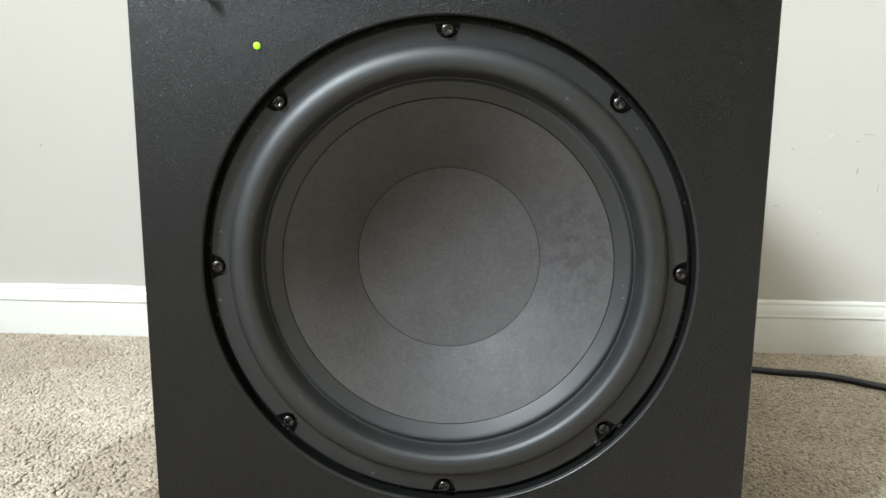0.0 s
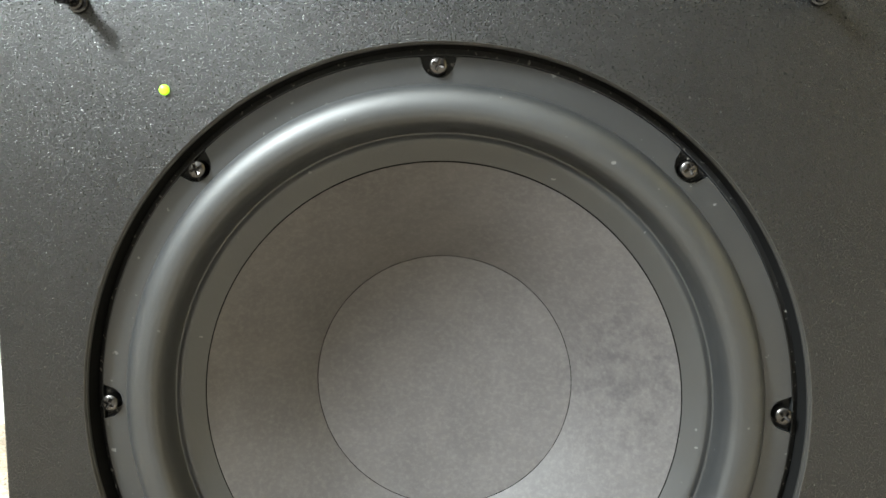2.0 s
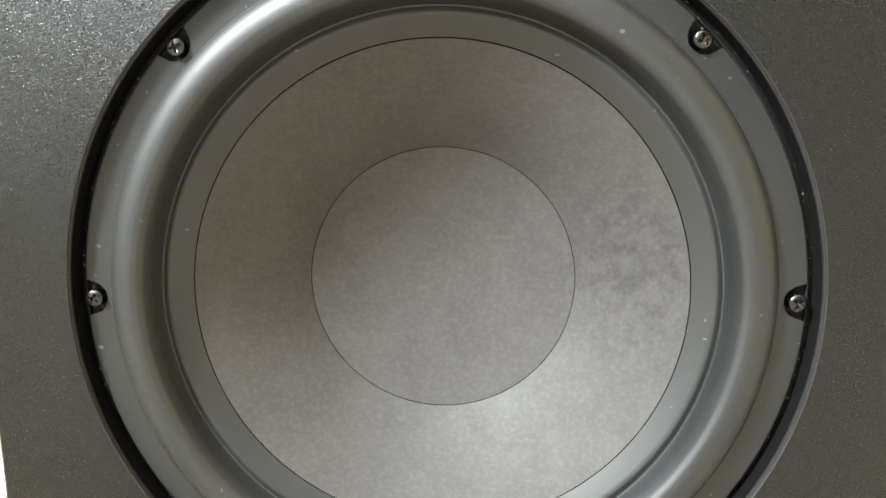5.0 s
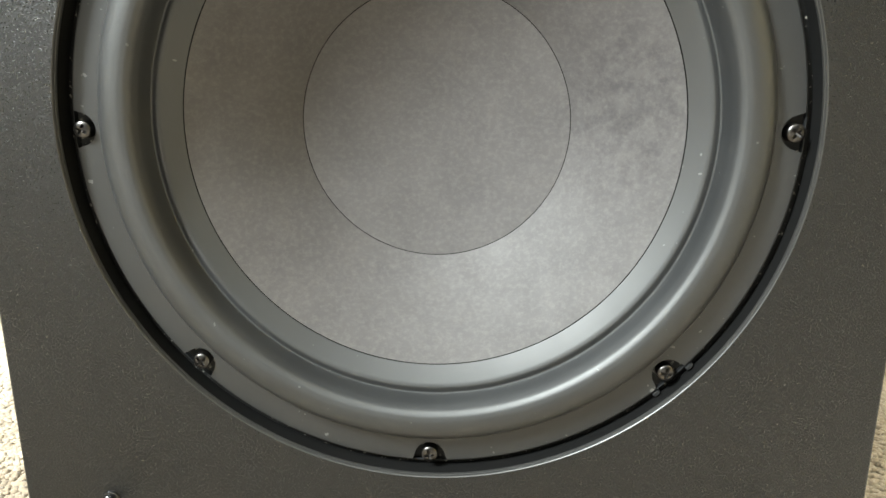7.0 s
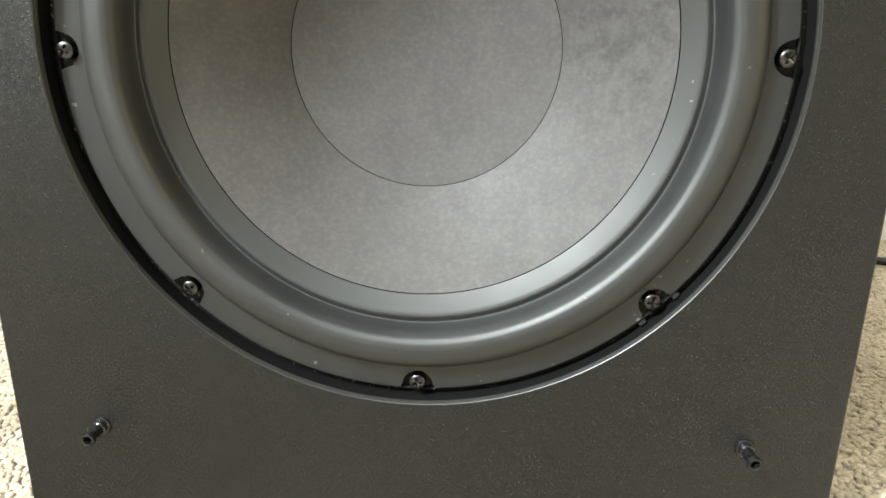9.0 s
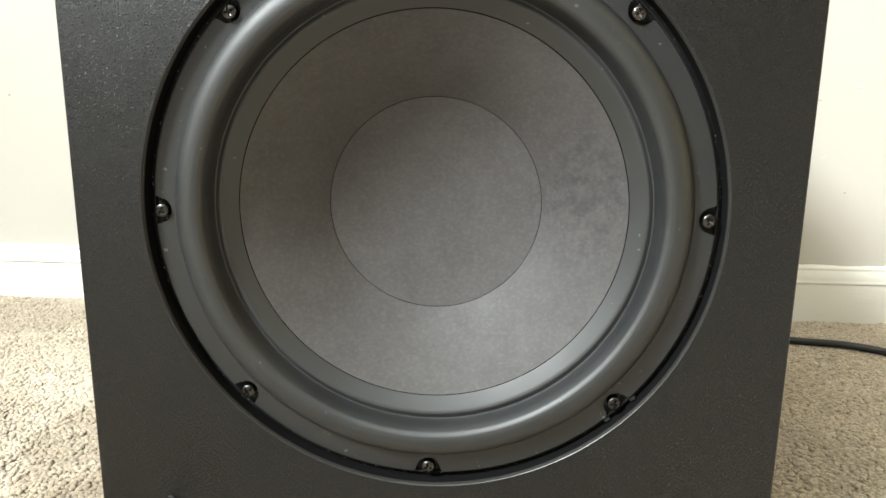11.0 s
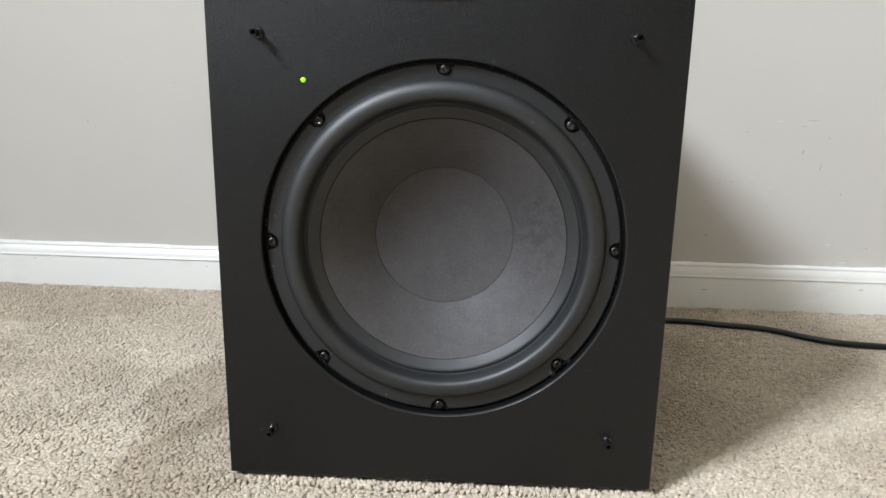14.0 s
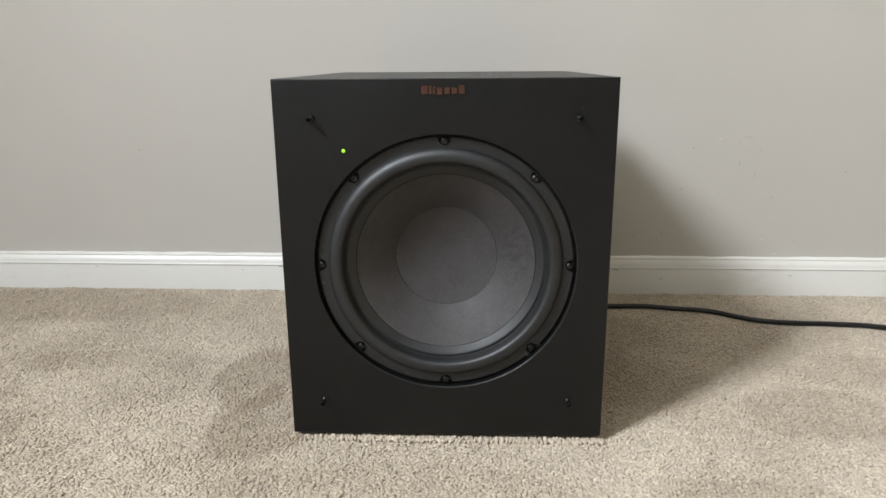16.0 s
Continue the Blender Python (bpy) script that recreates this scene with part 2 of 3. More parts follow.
def back_wall():
    bm = bmesh.new()
    rows = []
    for x in (ROOM_L - 0.12, ROOM_R + 0.12):
        y = wall_y(x)
        rows.append([bm.verts.new((x, yy, z)) for yy, z in ((y, -0.1), (y, ROOM_TOP + 0.1), (y + 0.12, ROOM_TOP + 0.1), (y + 0.12, -0.1))])
    bridge(bm, rows[0], rows[1])
    bm.faces.new(rows[0])
    bm.faces.new(rows[1])
    return tagged(part("wall_north", bm, WALL), "greige painted wall with scuffs above white baseboard", "wall", kind="structure")


wall_north = back_wall()

bm = bmesh.new()
for lo, hi in (((ROOM_L - 0.12, ROOM_B - 0.12, -0.1), (ROOM_L, WIN_Y0, ROOM_TOP + 0.1)),
               ((ROOM_L - 0.12, WIN_Y1, -0.1), (ROOM_L, 0.56, ROOM_TOP + 0.1)),
               ((ROOM_L - 0.12, WIN_Y0, -0.1), (ROOM_L, WIN_Y1, WIN_Z0)),
               ((ROOM_L - 0.12, WIN_Y0, WIN_Z1), (ROOM_L, WIN_Y1, ROOM_TOP + 0.1))):
    add_box(bm, lo, hi)
tagged(part("wall_west", bm, WALL), "greige painted wall with a window opening", "wall", kind="structure")
# Unseen walls added: the east one warms the shadows, the dark south cuts fill.
tagged(part("added_wall_east", box((ROOM_R, ROOM_B - 0.12, -0.1), (ROOM_R + 0.12, 0.60, ROOM_TOP + 0.1)), HONEY_BOUNCE), "unseen honey beige wall added to bounce warm light", "wall", kind="structure")
tagged(part("added_wall_south", box((ROOM_L, ROOM_B - 0.12, -0.1), (ROOM_R, ROOM_B, ROOM_TOP + 0.1)), TAUPE_FILL_CUT), "unseen deep taupe wall added to cut fill light", "wall", kind="structure")
tagged(part("ceiling", box((ROOM_L, ROOM_B, ROOM_TOP), (ROOM_R, 0.60, ROOM_TOP + 0.1)), CEIL), "plain off-white painted ceiling", "ceiling", kind="structure")

window = tagged(new("window_1"), "white framed window letting in daylight", "window", kind="structure")
window.location = (ROOM_L - 0.08, (WIN_Y0 + WIN_Y1) / 2, WIN_Z0)
bm = bmesh.new()
hw, hh = (WIN_Y1 - WIN_Y0) / 2, WIN_Z1 - WIN_Z0
for lo, hi in (((-0.03, -hw, 0), (0.02, -hw + 0.04, hh)), ((-0.03, hw - 0.04, 0), (0.02, hw, hh)),
               ((-0.03, -hw + 0.04, 0), (0.02, hw - 0.04, 0.04)), ((-0.03, -hw + 0.04, hh - 0.04), (0.02, hw - 0.04, hh))):
    add_box(bm, lo, hi, 0.004)
part("window_frame", bm, TRIM, window)
pane = part("pane", box((-0.006, -hw + 0.04, 0.04), (-0.002, hw - 0.04, hh - 0.04)), GLASS, window)
pane.visible_shadow = False


def baseboard():
    """Moulded baseboard: flat lower board, bead and ogee cap."""
    section = [(0.0, -0.014), (0.0125, -0.014), (0.0125, 0.0468), (0.0122, 0.0478), (0.0124, 0.0486), (0.0133, 0.0493),
               (0.0136, 0.0503), (0.0134, 0.0513), (0.0127, 0.0522), (0.0123, 0.0535), (0.0117, 0.0566), (0.0104, 0.0601),
               (0.0084, 0.0635), (0.0074, 0.0651), (0.0075, 0.0659), (0.0075, 0.0678), (0.0062, 0.0692), (0.0040, 0.0698), (0.0, 0.0700)]
    bm = bmesh.new()
    last = None
    steps = 120
    for i in range(steps + 1):
        x = ROOM_L + (ROOM_R - ROOM_L) * i / steps
        wob = 0.0004 * noise.noise((x * 6, 0, 3))
        ring = [bm.verts.new((x, wall_y(x) - d - (wob if d else -0.001), z + wob * (z > 0.05))) for d, z in section]
        if last:
            bridge(bm, last, ring, False)
        last = ring
    return tagged(part("baseboard", bm, TRIM), "glossy white moulded baseboard, lightly scuffed", "baseboard", kind="structure")


base = baseboard()

# Caulk line along the top of the baseboard, uneven and chipped here and there.
bm = bmesh.new()
last = None
for i in range(261):
    x = -1.3 + 2.6 * i / 260
    up = 0.0014 + 0.0012 * noise.noise((x * 23, 1.5, 0)) + 0.0011 * noise.noise((x * 90, 4.5, 0))
    y = wall_y(x)
    ring = [bm.verts.new((x, y - 0.0042, 0.0696)), bm.verts.new((x, y - 0.0018, 0.0696 + 0.6 * up)), bm.verts.new((x, y + 0.0004, 0.0696 + up))]
    if last:
        bridge(bm, last, ring, False)
    last = ring
part("caulk_bead", bm, TRIM, base, "uneven white caulk")


def scuff(x, z, long, tall, tilt, mat, label):
    """A small worn mark: an uneven lens of chipped or rubbed paint on the wall."""
    bm = bmesh.new()
    n = 14
    ring, top = [], []
    for i in range(n):
        a = 2 * math.pi * i / n
        k = 1 + 0.45 * noise.noise((x * 40 + math.cos(a), z * 40 + math.sin(a), 2.0))
        u, v = long / 2 * k * math.cos(a), tall / 2 * k * math.sin(a)
        c, s = math.cos(tilt), math.sin(tilt)
        px, pz = x + u * c - v * s, z + u * s + v * c
        ring.append(bm.verts.new((px, wall_y(px) + 0.0005, pz)))
        qx, qz = x + 0.7 * (px - x), z + 0.7 * (pz - z)
        top.append(bm.verts.new((qx, wall_y(qx) - 0.0005, qz)))
    bridge(bm, ring, top)
    bm.faces.new(top)
    return part("scuff", bm, mat, wall_north, label)


for x, z, long, tall, tilt, mat in (
        (0.522, 0.292, 0.018, 0.0015, -0.03, SCUFF), (0.509, 0.283, 0.009, 0.0012, 0.05, SCUFF), (0.517, 0.290, 0.006, 0.0010, 0.3, CHIP), (0.395, 0.196, 0.005, 0.0014, 0.2, SCUFF),
        (0.455, 0.268, 0.004, 0.0016, 0.8, CHIP), (0.49, 0.255, 0.003, 0.0012, 0.2, SCUFF), (0.65, 0.31, 0.004, 0.0012, 1.1, CHIP), (-0.45, 0.33, 0.003, 0.0012, 1.1, SCUFF), (0.474, 0.289, 0.010, 0.0035, 0.35, CHIP),
        (0.428, 0.273, 0.005, 0.0022, 0.1, SCUFF), (0.547, 0.266, 0.005, 0.0016, 0.9, SCUFF), (0.512, 0.245, 0.009, 0.0022, 1.4, SCUFF),
        (0.540, 0.222, 0.013, 0.0011, 1.5, SCUFF), (0.470, 0.190, 0.006, 0.0020, -0.1, CHIP), (0.558, 0.193, 0.007, 0.0024, 1.4, CHIP),
        (0.412, 0.198, 0.007, 0.0018, 0.1, SCUFF), (0.575, 0.183, 0.005, 0.0020, 1.2, SCUFF), (0.470, 0.162, 0.004, 0.0022, 0.2, SCUFF),
        (0.383, 0.114, 0.006, 0.0030, 0.2, SCUFF), (0.332, 0.110, 0.008, 0.0016, -0.3, SCUFF), (0.625, 0.101, 0.003, 0.0024, 0.0, SCUFF),
        (0.592, 0.076, 0.012, 0.0040, 0.1, CHIP), (0.566, 0.104, 0.008, 0.0030, 0.3, CHIP), (-0.594, 0.269, 0.0034, 0.0034, 0.0, SCUFF),
        (0.440, 0.205, 0.008, 0.0014, 0.5, CHIP), (-0.222, 0.078, 0.03, 0.0016, 0.03, SCUFF), (0.70, 0.23, 0.006, 0.002, 0.6, SCUFF)):
    scuff(x, z, long, tall, tilt, mat, "chipped paint" if mat is CHIP else "grey rub mark")

# Chips along the baseboard.
for x, z, long in ((0.458, 0.0495, 0.006), (0.545, 0.0490, 0.014), (0.385, 0.0300, 0.007), (0.62, 0.038, 0.006), (-0.70, 0.044, 0.004), (-0.33, 0.047, 0.02),
                   (-0.41, 0.040, 0.003), (0.30, 0.047, 0.012), (-0.55, 0.0492, 0.03)):
    y = wall_y(x)
    part("scuff", box((x - long / 2, y - 0.0130, z - 0.0007), (x + long / 2, y - 0.0110, z + 0.0007), 0.0003), SCUFF, base, "dark nick")


# ---- carpet ----
PILE_BASE = -0.0015
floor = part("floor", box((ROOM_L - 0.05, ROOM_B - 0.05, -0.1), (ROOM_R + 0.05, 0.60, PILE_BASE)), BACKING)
tagged(floor, "beige plush cut-pile carpet with brushed patches", "carpet", kind="structure")


def carpet_pile():
    """Cut-pile tufts: short bent yarn ends packed over the part of the floor round the subwoofer."""
    rng = np.random.default_rng(7)
    step = 0.0027
    xs, ys = np.arange(-1.05, 1.05, step), np.arange(-0.20, 0.56, step)
    gx, gy = np.meshgrid(xs, ys)
    x = (gx + rng.uniform(-0.5, 0.5, gx.shape) * step * 1.3).ravel()
    y = (gy + rng.uniform(-0.5, 0.5, gy.shape) * step * 1.3).ravel()
    inside = (np.abs(x) < 0.16) & (y > 0.03) & (y < 0.40)
    fan = np.abs(x - 0.0) > 0.62 + 0.85 * (y + 0.12) + 0.1
    keep = ~inside & ~fan & (y < wall_y(x) - 0.0135)
    x, y = x[keep], y[keep]
    n = len(x)
    # broad waves of lean, so that the pile reads brushed in patches
    wave = lambda k, p: np.sin(x * k * 1.3 + p) * np.cos(y * k + 2 * p) + 0.6 * np.sin((x + y) * k * 2.1 + 3 * p)
    def lump(cell, seed):
        """Smooth random height over a square grid of that cell size."""
        grid = np.random.default_rng(seed).normal(0, 1, (int(2.4 / cell) + 3, int(1.2 / cell) + 3))
        u, v = (x + 1.2) / cell, (y + 0.4) / cell
        i, j = u.astype(int), v.astype(int)
        fu, fv = u - i, v - j
        fu, fv = fu * fu * (3 - 2 * fu), fv * fv * (3 - 2 * fv)
        return (grid[i, j] * (1 - fu) + grid[i + 1, j] * fu) * (1 - fv) + (grid[i, j + 1] * (1 - fu) + grid[i + 1, j + 1] * fu) * fv

    lean_x = 0.0010 * wave(17, 0.4) + rng.normal(0, 0.0009, n) + 0.0009 * lump(0.013, 5)
    lean_y = 0.0010 * wave(13, 1.9) + rng.normal(0, 0.0009, n) - 0.0006
    top = rng.normal(0.0006, 0.00055, n) + 0.0003 * wave(23, 2.2) + 0.0005 * lump(0.0060, 3) + 0.0005 * lump(0.017, 4)
    near_box = (np.abs(x) < 0.182) & (y > -0.006) & (y < 0.425)
    top[near_box] += rng.uniform(0.002, 0.0045, near_box.sum())
    size = rng.uniform(0.0016, 0.0024, n)
    spin = rng.uniform(0, math.pi, n)
    verts = np.zeros((n, 9, 3), dtype=np.float32)
    for ring, (at, width) in enumerate(((0.0, 1.35), (0.66, 1.22))):
        for k in range(4):
            a = spin + k * math.pi / 2 + ring * 0.7
            i = ring * 4 + k
            verts[:, i, 0] = x + lean_x * at + size * width * np.cos(a)
            verts[:, i, 1] = y + lean_y * at + size * width * np.sin(a)
            verts[:, i, 2] = -0.0024 + (top + 0.0024) * at
    verts[:, 8, 0], verts[:, 8, 1], verts[:, 8, 2] = x + lean_x, y + lean_y, top
    quads = np.array([[k, (k + 1) % 4, 4 + (k + 1) % 4, 4 + k] for k in range(4)])
    tris = np.array([[4 + k, 4 + (k + 1) % 4, 8] for k in range(4)])
    off = (np.arange(n) * 9)[:, None]
    loops = np.concatenate([np.concatenate([quads.ravel(), tris.ravel()])[None, :] + off]).ravel().astype(np.int32)
    sizes = np.tile(np.array([4] * 4 + [3] * 4, dtype=np.int32), n)
    starts = np.concatenate([[0], np.cumsum(sizes)[:-1]]).astype(np.int32)
    me = bpy.data.meshes.new("carpet_pile")
    me.vertices.add(n * 9)
    me.vertices.foreach_set("co", verts.ravel())
    me.loops.add(len(loops))
    me.loops.foreach_set("vertex_index", loops)
    me.polygons.add(len(sizes))
    me.polygons.foreach_set("loop_start", starts)
    me.update(calc_edges=True)
    me.shade_smooth()
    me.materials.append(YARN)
    ob = new("carpet_pile", me)
    ob.parent = floor
    return tagged(ob, "beige plush carpet tufts", kind="stuff")


carpet_pile()


# ---- the subwoofer ----
HALF, BOTTOM, TOP, DEPTH, AXIS = 0.178, 0.0075, 0.410, 0.421, 0.2103
sub = tagged(new("subwoofer"), "black vinyl subwoofer with its grille off, standing on the carpet", "subwoofer")
sub.location = (0, 0, PILE_BASE)
LIFT = -PILE_BASE


def lifted(ob, x=0, y=0, z=0):
    ob.location = (x, y, z + LIFT)
    return ob


def front_panel():
    """Front board with the round cut-out for the driver, its edges eased."""
    bm = bmesh.new()
    up, down = TOP - AXIS, AXIS - BOTTOM
    angles = [2 * math.pi * i / 240 for i in range(240)]
    for sx, h in ((1, up), (1, -down), (-1, -down), (-1, up)):
        angles.append(math.atan2(sx * HALF, h) % (2 * math.pi))
    angles = sorted(set(round(a, 6) for a in angles))

    def square(inset, y):
        ring = []
        for a in angles:
            s, c = math.sin(a), math.cos(a)
            k = min((HALF - inset) / abs(s) if abs(s) > 1e-9 else 9, ((up if c > 0 else down) - inset) / abs(c) if abs(c) > 1e-9 else 9)
            ring.append(bm.verts.new((k * s, y, k * c)))
        return ring

    def circle(r, y):
        return [bm.verts.new((r * math.sin(a), y, r * math.cos(a))) for a in angles]
    rings = [square(0.0, 0.018), square(0.0, 0.0009), square(0.0003, 0.0003), square(0.0009, 0.0), circle(0.1438, 0.0)]
    for a, b in zip(rings, rings[1:]):
        bridge(bm, a, b)
    return lifted(part("front_panel", bm, VINYL, sub, "black pebbled vinyl front board", False), z=AXIS)


front = front_panel()
part("cutout_edge", lathe([(0.1438, 0.0), (0.1436, 0.0001), (0.1433, 0.0005), (0.1432, 0.0010), (0.1435, 0.0012), (0.1435, 0.0014), (0.1431, 0.0016), (0.1429, 0.0020), (0.1429, 0.0026)], 240), EDGE, front, "eased edge of the cut-out")
part("cutout_wall", lathe([(0.1429, 0.0026), (0.1427, 0.0130), (0.139, 0.0135)], 240), DARK, front, "black wall of the cut-out")


def cabinet_body():
    """Hollow cabinet behind the front board: top, sides, bottom and back in one wrap."""
    bm = bmesh.new()
    loops = []
    for inset, y in ((0.018, DEPTH - 0.018), (0.018, 0.0188), (0.0012, 0.0188), (0.0, 0.0200), (0.0, DEPTH - 0.0012), (0.0012, DEPTH)):
        x, lo, hi = HALF - inset, BOTTOM + inset, TOP - inset
        loops.append([bm.verts.new((sx, y, z)) for sx, z in ((-x, lo), (x, lo), (x, hi), (-x, hi))])
    for p, q in zip(loops, loops[1:]):
        bridge(bm, p, q)
    bm.faces.new(loops[0])
    bm.faces.new(loops[-1])
    edges = [e for e in bm.edges if abs(e.verts[0].co.y - e.verts[1].co.y) > 0.2 and abs(e.verts[0].co.x) > HALF - 0.001]
    bmesh.ops.bevel(bm, geom=edges, offset=0.0012, segments=2, affect='EDGES')
    return lifted(part("cabinet_body", bm, VINYL, sub, "black vinyl wrapped cabinet", False))


cabinet_body()
for fx in (-0.14, 0.14):
    for fy in (0.05, 0.37):
        lifted(part("foot", box((fx - 0.018, fy - 0.018, PILE_BASE), (fx + 0.018, fy + 0.018, BOTTOM), 0.003), DARK, sub, "black rubber foot"))

# the driver
SCREW_R, NOTCH_R, FLANGE_R, FLANGE_Y = 0.1357, 0.1378, 0.1393, 0.0070


def flange():
    """Flat outer ring of the driver basket with a scallop for every screw."""
    bm = bmesh.new()
    n = 720
    outer, back, inner = [], [], []
    for i in range(n):
        a = 2 * math.pi * i / n
        near = (a + math.pi / 8) % (math.pi / 4) - math.pi / 8
        r = FLANGE_R
        off = NOTCH_R * math.sin(near)
        hole = 0.0066
        if abs(off) < hole:
            r = min(r, NOTCH_R * math.cos(near) - math.sqrt(hole * hole - off * off))
        s, c = math.sin(a), math.cos(a)
        outer.append(bm.verts.new((r * s, FLANGE_Y, r * c)))
        back.append(bm.verts.new((r * s, FLANGE_Y + 0.006, r * c)))
        inner.append(bm.verts.new((0.1265 * s, FLANGE_Y, 0.1265 * c)))
    bridge(bm, back, outer)
    bridge(bm, outer, inner)
    return bm


driver = lifted(part("woofer", flange(), FLANGE, sub, "round woofer with black rubber surround and dark grey cone"), z=AXIS)
part("gasket", lathe([(0.1428, 0.0102), (0.1412, 0.0098), (0.1380, 0.0106), (0.126, 0.0112)], 200), GASKET, driver, "black foam gasket")
part("basket_rim", lathe([(0.1397, 0.0112), (0.1398, 0.0082), (0.1399, 0.0079), (0.1401, 0.0079), (0.1402, 0.0082), (0.1403, 0.0112)], 240), FLANGE, driver, "thin black basket rim")
ROLL = [(0.1297, 0.0071), (0.1294, 0.0077), (0.1291, 0.0073)]
CREST, LAND = 0.1190, 0.0996
for i in range(0, 21):
    t = 1 - i / 20
    ROLL.append((CREST + (0.1290 - CREST) * t, -0.0010 + 0.0080 * (1 - math.sqrt(1 - (0.985 * t) ** 2)) / (1 - math.sqrt(1 - 0.985 ** 2))))
# inwards of its crest the roll drops ever steeper into a narrow groove, from which the wide glued land slopes on to the cone
FALL = ((0.0, 0.0), (0.0024, 0.28), (0.0044, 0.8), (0.0062, 2.51), (0.0074, 4.8), (0.008, 3.76), (0.0086, 0.3), (0.0093, -0.3), (0.0103, -0.2), (0.0117, 0.4), (0.0131, 0.62), (0.0194, 0.66))
depth, step = -0.0010, (CREST - LAND) / 90
for i in range(90):
    d = (i + 0.5) * step
    k = next(k for k in range(1, len(FALL)) if d <= FALL[k][0])
    (d0, s0), (d1, s1) = FALL[k - 1], FALL[k]
    u = (d - d0) / (d1 - d0)
    depth += (s0 + (s1 - s0) * u * u * (3 - 2 * u)) * step
    ROLL.append((CREST - (i + 1) * step, depth))
part("surround", lathe(ROLL, 200), RUBBER, driver, "satin black rubber roll surround")
part("cone_joint", lathe([(0.0998, 0.0163), (0.0994, 0.0182), (0.0983, 0.0184)], 160), DARK, driver)
CONE_PROFILE = []
for i in range(21):
    u = i / 20
    CONE_PROFILE.append((0.0991 + (0.0582 - 0.0991) * u, 0.0160 + 0.0284 * u - 0.0009 * math.sin(math.pi * u)))
part("cone", lathe([(0.0991, 0.0170)] + CONE_PROFILE, 160), CONE, driver, "dark grey graphite cone with smudges")
part("cap_joint", lathe([(0.0586, 0.0443), (0.0581, 0.0456), (0.0574, 0.0452)], 160), DARK, driver)
CAP = [(0.0579, 0.0460), (0.0579, 0.0445)]
for i in range(1, 15):
    u = 1 - i / 14
    CAP.append((0.0579 * u, 0.0445 + 0.0085 * (1 - u * u)))
part("dust_cap", lathe(CAP, 160), CONE, driver, "dark grey dished dust cap")


def screw_mesh():
    """Pan head with a cross recess, turned round y and facing -y."""
    bm = bmesh.new()
    n, rad = 64, 0.0034
    profile = [(rad * k / 16, 0.0) for k in range(1, 17)]
    last = None
    centre = bm.verts.new((0, 0.0002, 0))
    for r, _ in profile:
        ring = []
        for i in range(n):
            a = 2 * math.pi * i / n
            u, v = r * math.cos(a), r * math.sin(a)
            y = -0.0012 * math.sqrt(max(0.0, 1 - (r / rad) ** 2 * 0.98))
            reach = max(abs(u), abs(v))
            if min(abs(u), abs(v)) < 0.00052 and reach < 0.0022:
                y = 0.0006 - 0.0011 * (reach / 0.0022)
            ring.append(bm.verts.new((u, y, v)))
        if last:
            bridge(bm, last, ring)
        else:
            for i in range(n):
                bm.faces.new((ring[i], ring[(i + 1) % n], centre))
        last = ring
    skirt = [bm.verts.new((v.co.x * 1.0, 0.0045, v.co.z * 1.0)) for v in last]
    bridge(bm, last, skirt)
    return bm


first = part("screw", screw_mesh(), SCREW, driver, "blackened cross-head screw")
for k, turn in enumerate((20, 65, 38, 5, 80, 52, 28, 70)):
    ob = first if k == 0 else first.copy()
    if k:
        scene.collection.objects.link(ob)
    a = k * math.pi / 4
    ob.matrix_basis = pose(SCREW_R * math.sin(a), 0.0052, SCREW_R * math.cos(a), 0, turn, 0)


# two cut gasket ends lift beside the lower screw
for turn in (131.6, 138.6):
    a = radians(turn)
    tab = part("gasket_end", box((-0.0016, 0.0066, -0.0009), (0.0016, 0.0102, 0.0009), 0.0004), FLANGE, driver, "grey lifted end of the gasket")
    tab.matrix_basis = pose(0.1411 * math.sin(a), 0, 0.1411 * math.cos(a), 0, turn, 0)


def peg(x, z):
    """Grille peg: a stepped collar on the board and a hollow stem with a flared lip."""
    ob = part("grille_peg", lathe([(0.0042, 0.0), (0.0042, -0.0008), (0.0038, -0.0014), (0.0031, -0.0016), (0.0031, -0.0034), (0.0027, -0.0038), (0.0024, -0.0040)], 32), PEG, sub, "glossy black plastic grille peg")
    part("stem", lathe([(0.0025, -0.0030), (0.0024, -0.0096), (0.0028, -0.0102), (0.0030, -0.0110), (0.0030, -0.0121), (0.0027, -0.0127), (0.0020, -0.0128), (0.0016, -0.0122), (0.0015, -0.0080), (0.0, -0.0080)], 32), PEG, ob)
    return lifted(ob, x, 0.0002, z)


for x, z in ((-0.1380, 0.3695), (0.1385, 0.3690), (-0.1395, 0.0505), (0.1390, 0.0520)):
    peg(x, z)

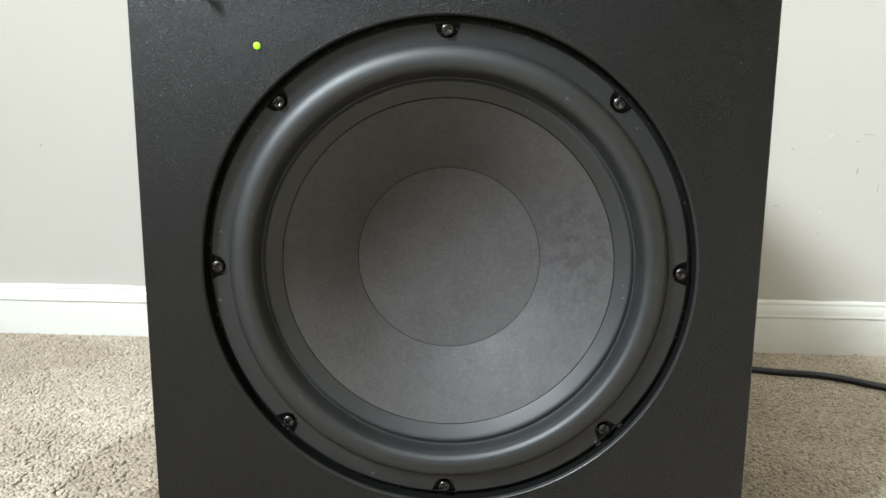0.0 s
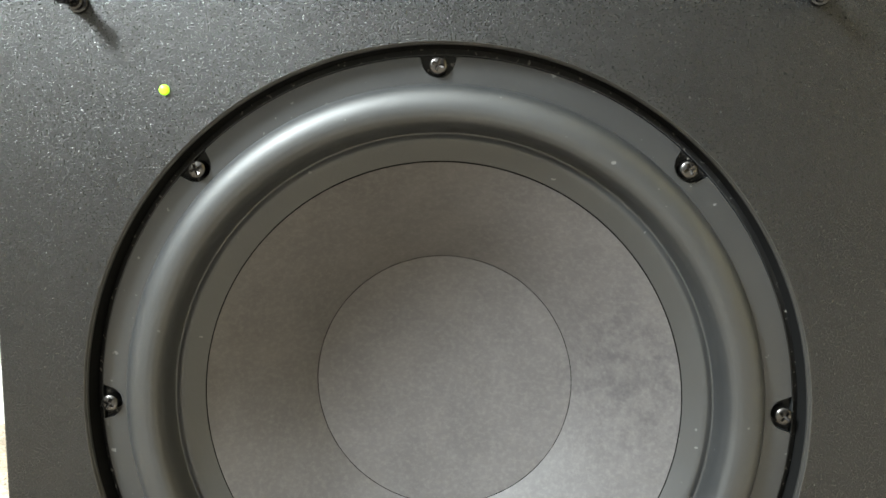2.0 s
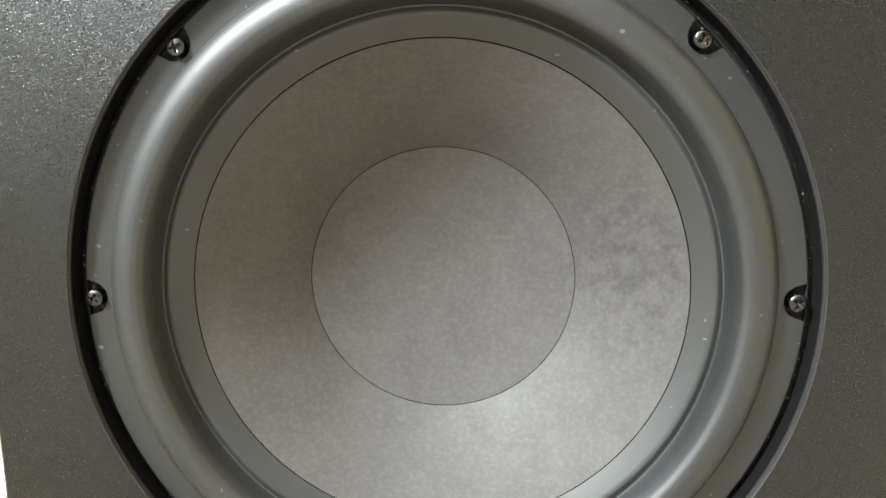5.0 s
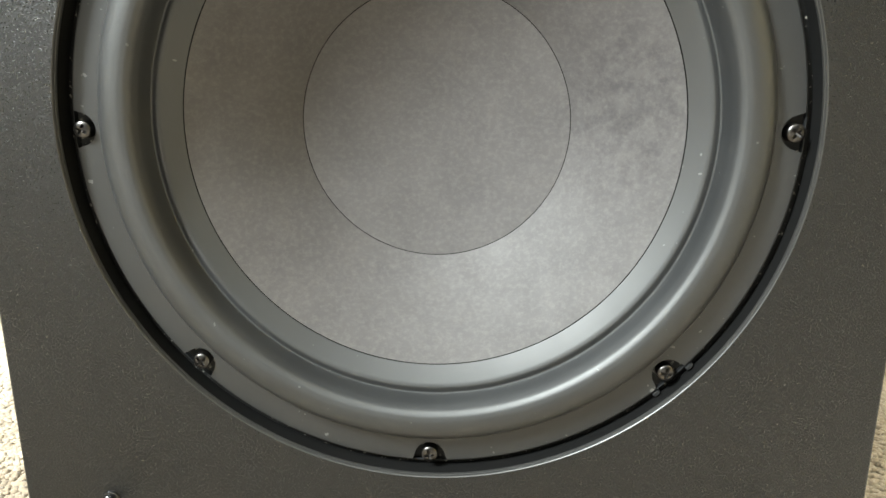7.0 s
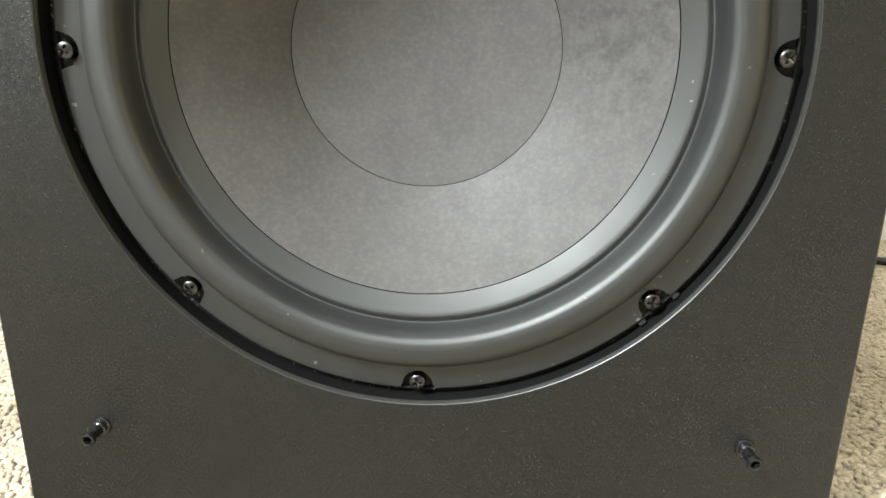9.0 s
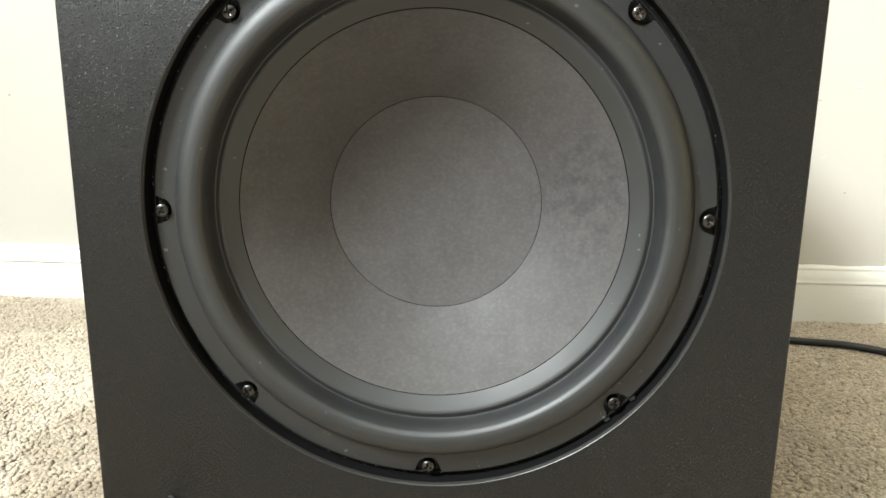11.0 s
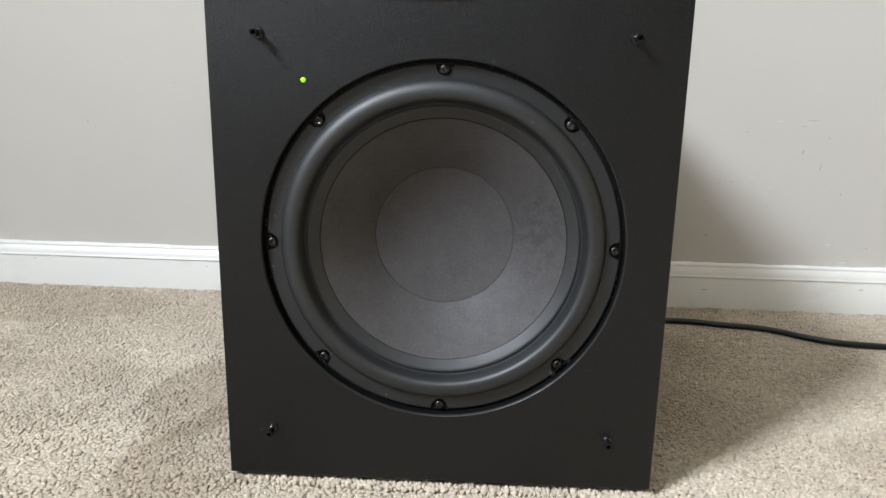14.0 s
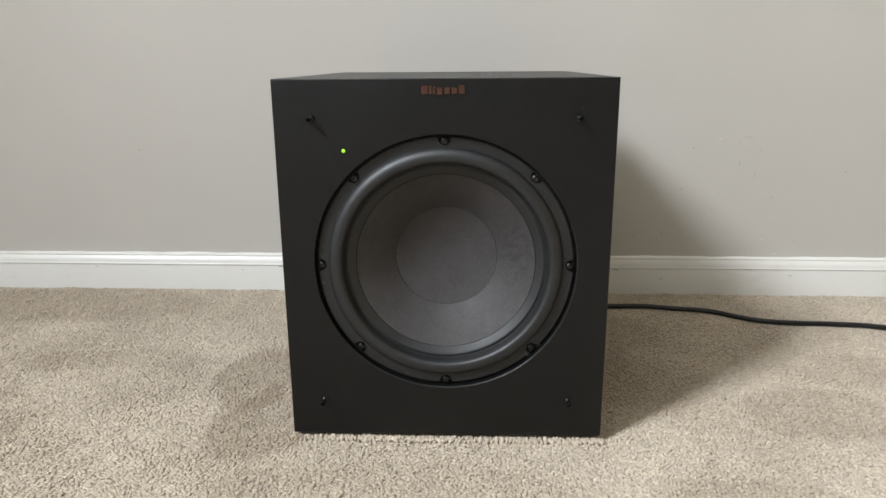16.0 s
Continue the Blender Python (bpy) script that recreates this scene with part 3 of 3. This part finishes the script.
lifted(part("status_led", lathe([(0.0020, 0.0002), (0.0020, -0.0004), (0.0017, -0.0010), (0.0010, -0.0014), (0.0, -0.0015)], 24), LED, sub, "glowing yellow-green status light"), -0.1055, 0, 0.3365)

# maker's badge: a row of plain raised copper bars
for x, wide, low, high in ((-0.0198, 0.0066, -0.004, 0.0046), (-0.0138, 0.0026, -0.004, 0.0046), (-0.0098, 0.0026, -0.004, 0.0042), (-0.0044, 0.0056, -0.0046, 0.0026),
                           (0.0034, 0.0056, -0.004, 0.0026), (0.0106, 0.0056, -0.004, 0.0026), (0.0182, 0.0062, -0.004, 0.0046)):
    lifted(part("badge_bar", box((x - wide / 2, -0.0011, low), (x + wide / 2, 0.0004, high), 0.0003), COPPER, sub, "small raised dull copper bar"), 0, 0, 0.3982)


# ---- power cable ----
def power_cable():
    route = [(0.06, 0.424, 0.075), (0.07, 0.447, 0.060), (0.12, 0.456, 0.022), (0.19, 0.454, 0.008), (0.275, 0.450, 0.0055), (0.335, 0.452, 0.005), (0.383, 0.441, 0.005),
             (0.442, 0.428, 0.005), (0.484, 0.399, 0.005), (0.514, 0.383, 0.005), (0.567, 0.374, 0.005), (0.630, 0.370, 0.005), (0.666, 0.366, 0.005), (0.702, 0.357, 0.005),
             (0.85, 0.340, 0.005), (1.1, 0.34, 0.003), (1.5, 0.40, 0.0)]
    cu = bpy.data.curves.new("power_cable", 'CURVE')
    cu.dimensions, cu.bevel_depth, cu.bevel_resolution, cu.resolution_u = '3D', 0.0042, 4, 10
    sp = cu.splines.new('BEZIER')
    sp.bezier_points.add(len(route) - 1)
    for p, co in zip(sp.bezier_points, route):
        p.co, p.handle_left_type, p.handle_right_type = co, 'AUTO', 'AUTO'
    cu.use_fill_caps = True
    tmp = bpy.data.objects.new("cable_curve", cu)
    me = bpy.data.meshes.new_from_object(tmp)
    bpy.data.objects.remove(tmp)
    me.materials.clear()
    me.materials.append(CABLE)
    me.shade_smooth()
    me.name = "power_cable"
    return tagged(new("power_cable", me), "black power cable lying across the carpet", "cable")


power_cable()
